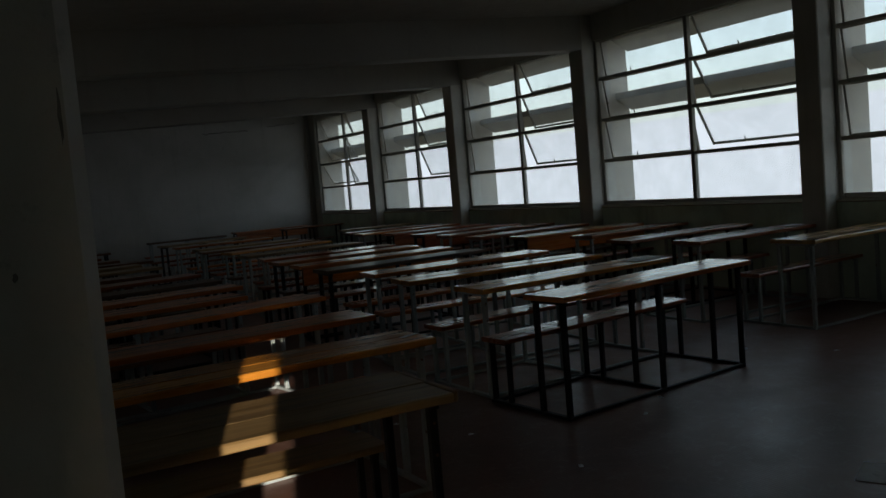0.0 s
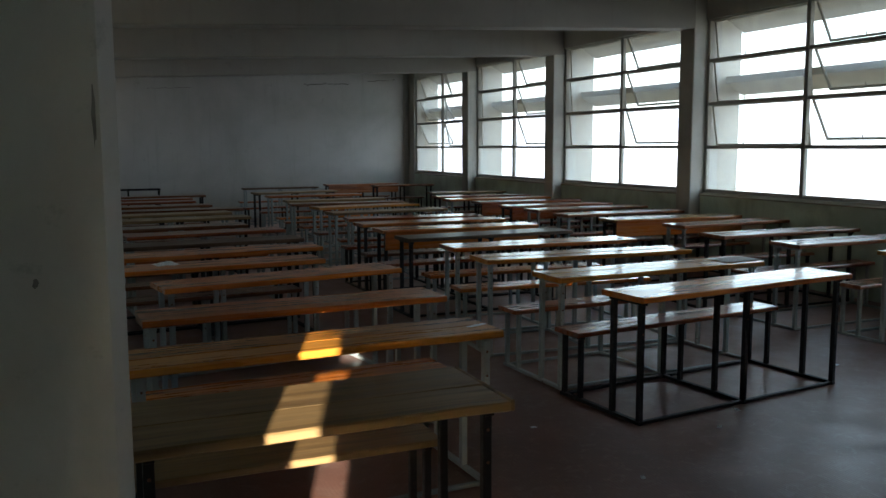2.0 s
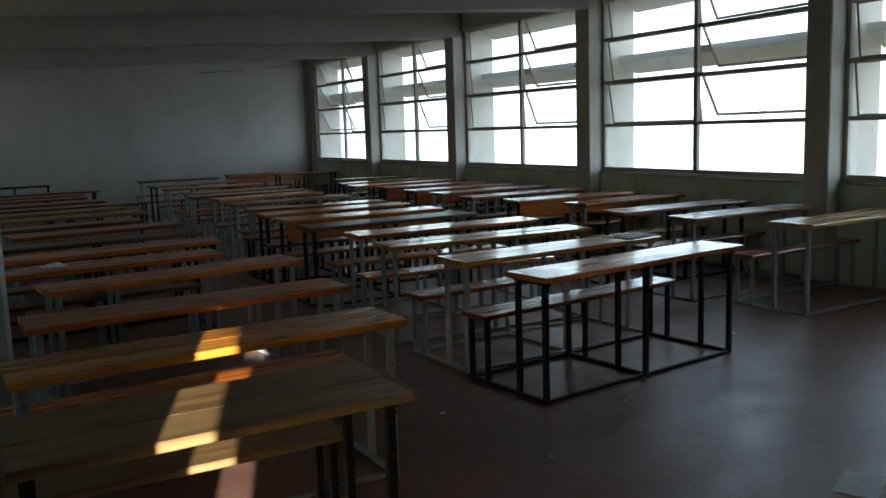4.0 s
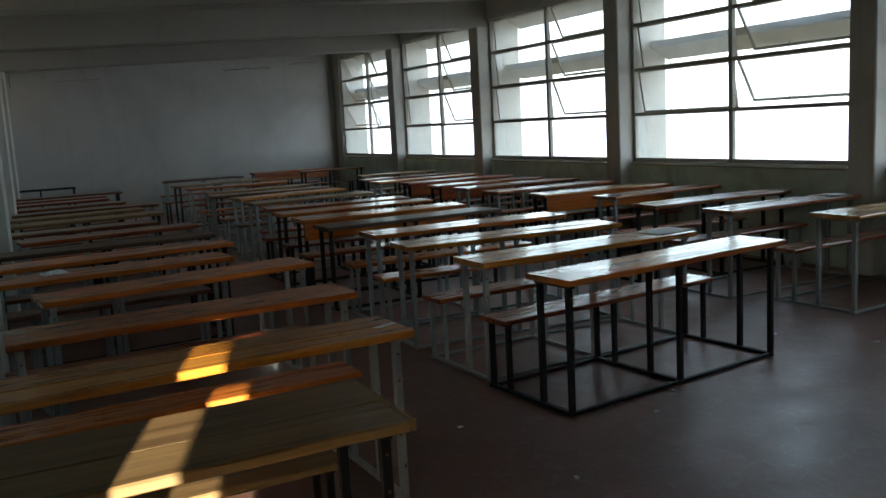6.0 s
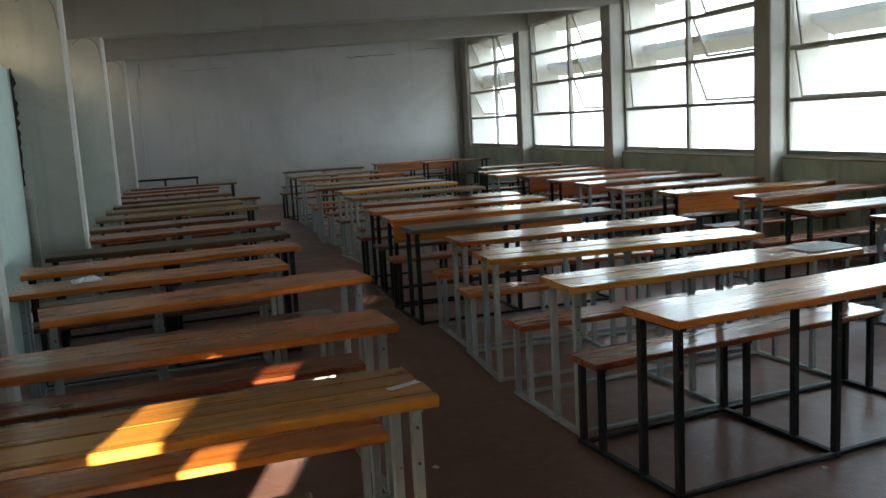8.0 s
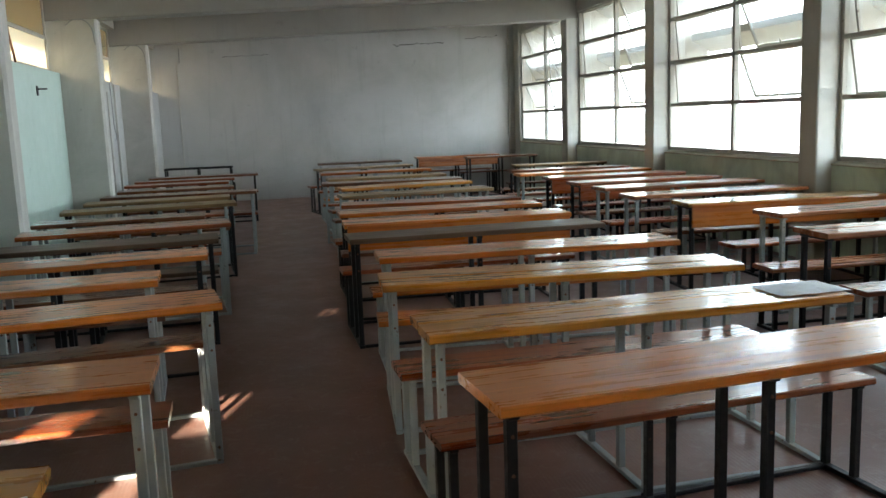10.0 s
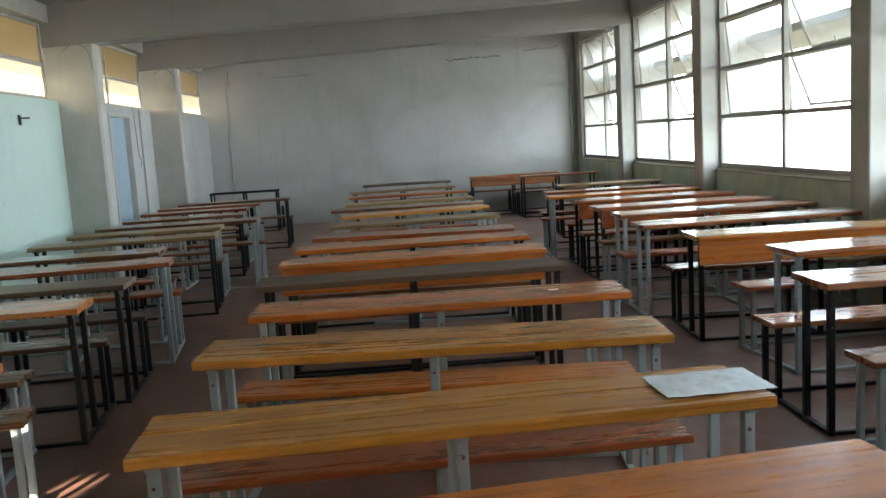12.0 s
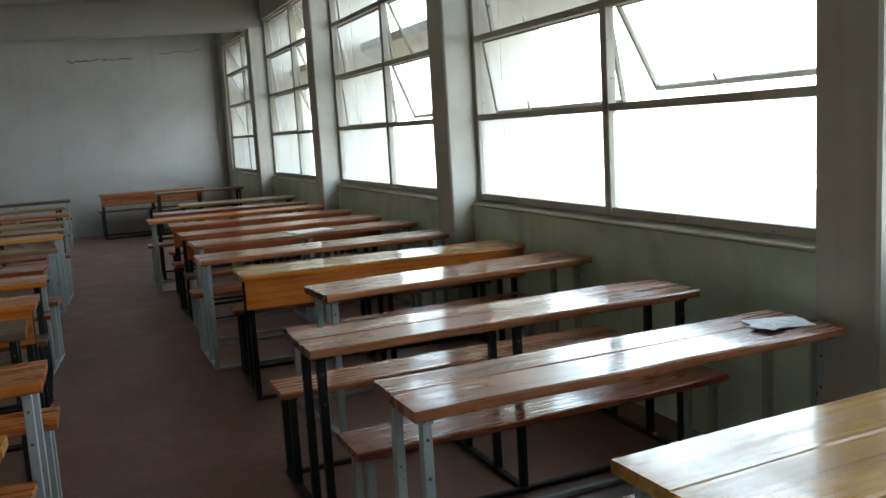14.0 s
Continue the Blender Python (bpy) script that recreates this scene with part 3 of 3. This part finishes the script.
# ---- small things ----
def sheet(name, label, at, size, turn, crumple, seed, mat=PAPER, ink=False, tilt=0.0):
    """A sheet of paper with folds and curled corners, lying at that place."""
    rnd = random.Random(seed)
    bm = bmesh.new()
    nx, ny = 14, 10
    ph = [rnd.uniform(0, 6.28) for _ in range(6)]
    grid = []
    for i in range(nx + 1):
        row = []
        for j in range(ny + 1):
            u, v = i / nx, j / ny
            h = abs(math.sin(3.1 * u + 2.0 * v + ph[0])) * 0.5 + abs(math.sin(7 * u - 4 * v + ph[1])) * 0.35 + abs(math.sin(5 * v + 9 * u + ph[2])) * 0.25
            h += rnd.uniform(0, 0.55)
            h *= crumple * (0.3 + 2.2 * min(u, 1 - u, v, 1 - v))
            edge = 0.012 * math.sin(6 * v + ph[3]) * size[0] * 0.3
            row.append((size[0] * (u - 0.5) + edge, size[1] * (v - 0.5) + 0.01 * math.sin(5 * u + ph[4]) * size[1], h))
        grid.append(row)
    top = [[bm.verts.new((x, y, h + 0.0007)) for x, y, h in r] for r in grid]
    low = [[bm.verts.new((x, y, h + 0.0002)) for x, y, h in r] for r in grid]
    for i in range(nx):
        for j in range(ny):
            bm.faces.new((top[i][j], top[i + 1][j], top[i + 1][j + 1], top[i][j + 1]))
            bm.faces.new((low[i][j], low[i][j + 1], low[i + 1][j + 1], low[i + 1][j]))
    rim = [(i, 0) for i in range(nx + 1)] + [(nx, j) for j in range(1, ny + 1)] + [(i, ny) for i in range(nx - 1, -1, -1)] + [(0, j) for j in range(ny - 1, 0, -1)]
    for (a, b), (c, d) in zip(rim, rim[1:] + rim[:1]):
        bm.faces.new((top[a][b], low[a][b], low[c][d], top[c][d]))
    ob = part(name, bm, mat)
    ob.location = at
    ob.rotation_euler = (0, 0, radians(turn))
    return tagged(ob, label, "paper")


sheet("paper_sheet", "crumpled white paper sheet lying on a yellow desk", (5.315, 6.355, 0.762), (0.33, 0.225), 2, 0.011, 1)
sheet("paper_sheet", "loose white paper sheets lying on a desk by the windows", (7.42, 11.55, 0.762), (0.34, 0.20), 14, 0.008, 2)
sheet("paper_sheet", "folded white paper lying on a desk end", (7.96, 7.04, 0.763), (0.21, 0.15), -18, 0.007, 3)
sheet("paper_sheet", "torn white paper lying over another sheet", (7.89, 7.01, 0.771), (0.13, 0.10), 20, 0.005, 4)
sheet("paper_sheet", "crumpled white paper on an orange desk", (1.40, 7.80, 0.762), (0.16, 0.15), 12, 0.024, 5)
sheet("paper_slip", "torn white paper slip on a yellow desk end", (2.55, 5.01, 0.762), (0.115, 0.03), 22, 0.003, 6)
sheet("paper_sheet", "white paper sheet lying on the floor", (4.22, 3.68, 0.002), (0.26, 0.18), 25, 0.006, 7)
for k, (x, y) in enumerate(((3.18, 5.57), (4.16, 5.15), (4.48, 5.36), (2.95, 6.1), (6.24, 5.35), (5.9, 5.9), (3.3, 4.7))):
    sheet("paper_scrap", "small white paper scrap on the floor", (x, y, 0.002), (0.035 + 0.006 * (k % 3), 0.022), 40 * k, 0.006, 20 + k)
sheet("paper_scrap", "small white label stuck on an orange desk", (5.19, 8.03, 0.762), (0.05, 0.025), 5, 0.002, 31)

# surface conduit and junction box on the end wall
conduit = tagged(new("wall_conduit"), "thin grey surface conduit on the end wall", "conduit")
bar("conduit_pipe", (0.022, 0.018, 2.78), (1.47, FAR - 0.011, 0.0), COLUMN, conduit)
bar("conduit_pipe", (0.02, 0.018, 0.28), (1.53, FAR - 0.011, 2.76), PIPE, conduit)


def crack(x0, z0, x1, z1, seed, width=0.012):
    """A jagged plaster crack across the end wall."""
    rnd = random.Random(seed)
    bm = bmesh.new()
    k = 16
    pts = [(x0 + (x1 - x0) * i / k, z0 + (z1 - z0) * i / k + rnd.uniform(-0.016, 0.016)) for i in range(k + 1)]
    ups = [bm.verts.new((x, FAR - 0.004, z + width * rnd.uniform(0.1, 1.0))) for x, z in pts]
    dns = [bm.verts.new((x, FAR - 0.004, z - width * rnd.uniform(0.1, 0.8))) for x, z in pts]
    for i in range(k):
        bm.faces.new((ups[i], ups[i + 1], dns[i + 1], dns[i]))
    tagged(part("plaster_crack", bm, DARK_LINE), "jagged dark crack in the end wall plaster", "crack", kind="structure")


crack(2.35, 2.86, 3.25, 2.90, 1, 0.006)
crack(5.78, 3.02, 6.30, 3.05, 2, 0.016)
crack(6.34, 3.05, 6.84, 3.06, 3, 0.012)
crack(7.3, 3.14, 8.0, 3.18, 4, 0.008)

# broken plaster joint where a mint panel meets its fin
jx = nose_x(8.8) - 0.40
rnd = random.Random(77)
bm = bmesh.new()
edge_a, edge_b = [], []
for k in range(25):
    z = 1.22 + 0.97 * k / 24
    edge_a.append(bm.verts.new((jx + 0.004, 10.446, z)))
    edge_b.append(bm.verts.new((jx + 0.012 + rnd.uniform(0.0, 0.035) * (0.35 + k / 24), 10.446, z)))
for k in range(24):
    bm.faces.new((edge_a[k], edge_b[k], edge_b[k + 1], edge_a[k + 1]))
tagged(part("broken_joint", bm, DARK_LINE), "dark ragged plaster joint beside a mint wall panel", "crack", kind="structure")
short_pipe = bar("conduit_stub", (0.03, 0.03, 1.12), (jx + 0.06, 10.433, 0.0), COLUMN, None)
tagged(short_pipe, "short pale painted conduit stub on a wall fin", "conduit")

# bracket on the mint panel
bracket = tagged(new("wall_bracket"), "small black broken bracket on the mint wall", "bracket")
bx = nose_x(12.26) - 0.40
bar("plate", (0.012, 0.05, 0.10), (bx + 0.006, 12.75, 1.90), BLACK, bracket)
bar("arm", (0.09, 0.014, 0.014), (bx + 0.055, 12.76, 1.96), BLACK, bracket)


def wire(name, label, points, radius, mat):
    cu = bpy.data.curves.new(name, "CURVE")
    cu.dimensions = "3D"
    cu.bevel_depth = radius
    cu.bevel_resolution = 2
    sp = cu.splines.new("BEZIER")
    sp.bezier_points.add(len(points) - 1)
    for bp, co in zip(sp.bezier_points, points):
        bp.co = co
        bp.handle_left_type = bp.handle_right_type = "AUTO"
    cu.materials.append(mat)
    return tagged(new(name, cu), label, "cable")


wx = nose_x(15.7) - 0.40
wire("hanging_cable", "loose dark cable hanging down the wall beside the door", [(wx + 0.012, 16.30, 2.19), (wx + 0.015, 16.34, 1.85), (wx + 0.014, 16.38, 1.55), (wx + 0.02, 16.44, 1.40), (wx + 0.012, 16.36, 1.37)], 0.006, PIPE)
bar("surface_conduit", (0.03, 0.03, 2.18), (wx + 0.015, 16.60, 0.0), COLUMN, None)
tagged(bpy.context.scene.objects["surface_conduit"], "pale painted surface conduit on the wall beside the door", "conduit")
for k, y in enumerate((13.85, 17.25, 10.45)):
    fx = nose_x(y)
    wire("fin_cable", "thin dark cable looped over the top of a wall fin", [(fx - 0.34, y - 0.012, 2.72), (fx - 0.22, y - 0.02, 2.79), (fx - 0.09, y - 0.012, 2.74), (fx - 0.03, y - 0.012, 2.50)], 0.007, PIPE)
# rusty stays of the high window over the mint panel
win_x = nose_x((10.67 + 13.85) / 2) - 0.40
stay = tagged(new("window_stay"), "rusty steel stays crossed at the high window", "stay")
for (ya, za), (yb, zb) in (((11.85, 2.95), (12.28, 2.21)), ((12.18, 2.95), (11.88, 2.21)), ((12.08, 2.65), (11.92, 2.21))):
    ln = math.hypot(yb - ya, zb - za)
    ob = bar("stay_bar", (0.02, 0.026, ln), (win_x - 0.05, yb, zb), RUST, stay)
    ob.rotation_euler = (math.atan2(yb - ya, za - zb), 0, 0)


# rubbed marks on the nearest fin
def smudge(x, y, z, w, h, seed):
    rnd = random.Random(seed)
    bm = bmesh.new()
    ring = []
    for k in range(14):
        a = 2 * math.pi * k / 14
        r = rnd.uniform(0.6, 1.1)
        ring.append(bm.verts.new((x + w * r * math.cos(a), y, z + h * r * math.sin(a))))
    bm.faces.new(ring)
    tagged(part("scuff_mark", bm, SCUFF), "dark rubbed scuff mark on a wall fin", "mark", kind="structure")


SCUFF = plain("scuff", (0.24, 0.235, 0.22), 0.8, 30, 0.5)
NX = nose_x(2.85)
smudge(NX - 0.035, 2.846, 1.66, 0.004, 0.05, 3)
smudge(NX - 0.20, 2.846, 1.69, 0.010, 0.006, 4)
smudge(NX - 0.13, 2.846, 1.40, 0.005, 0.008, 5)
smudge(NX - 0.24, 2.846, 1.15, 0.010, 0.006, 6)
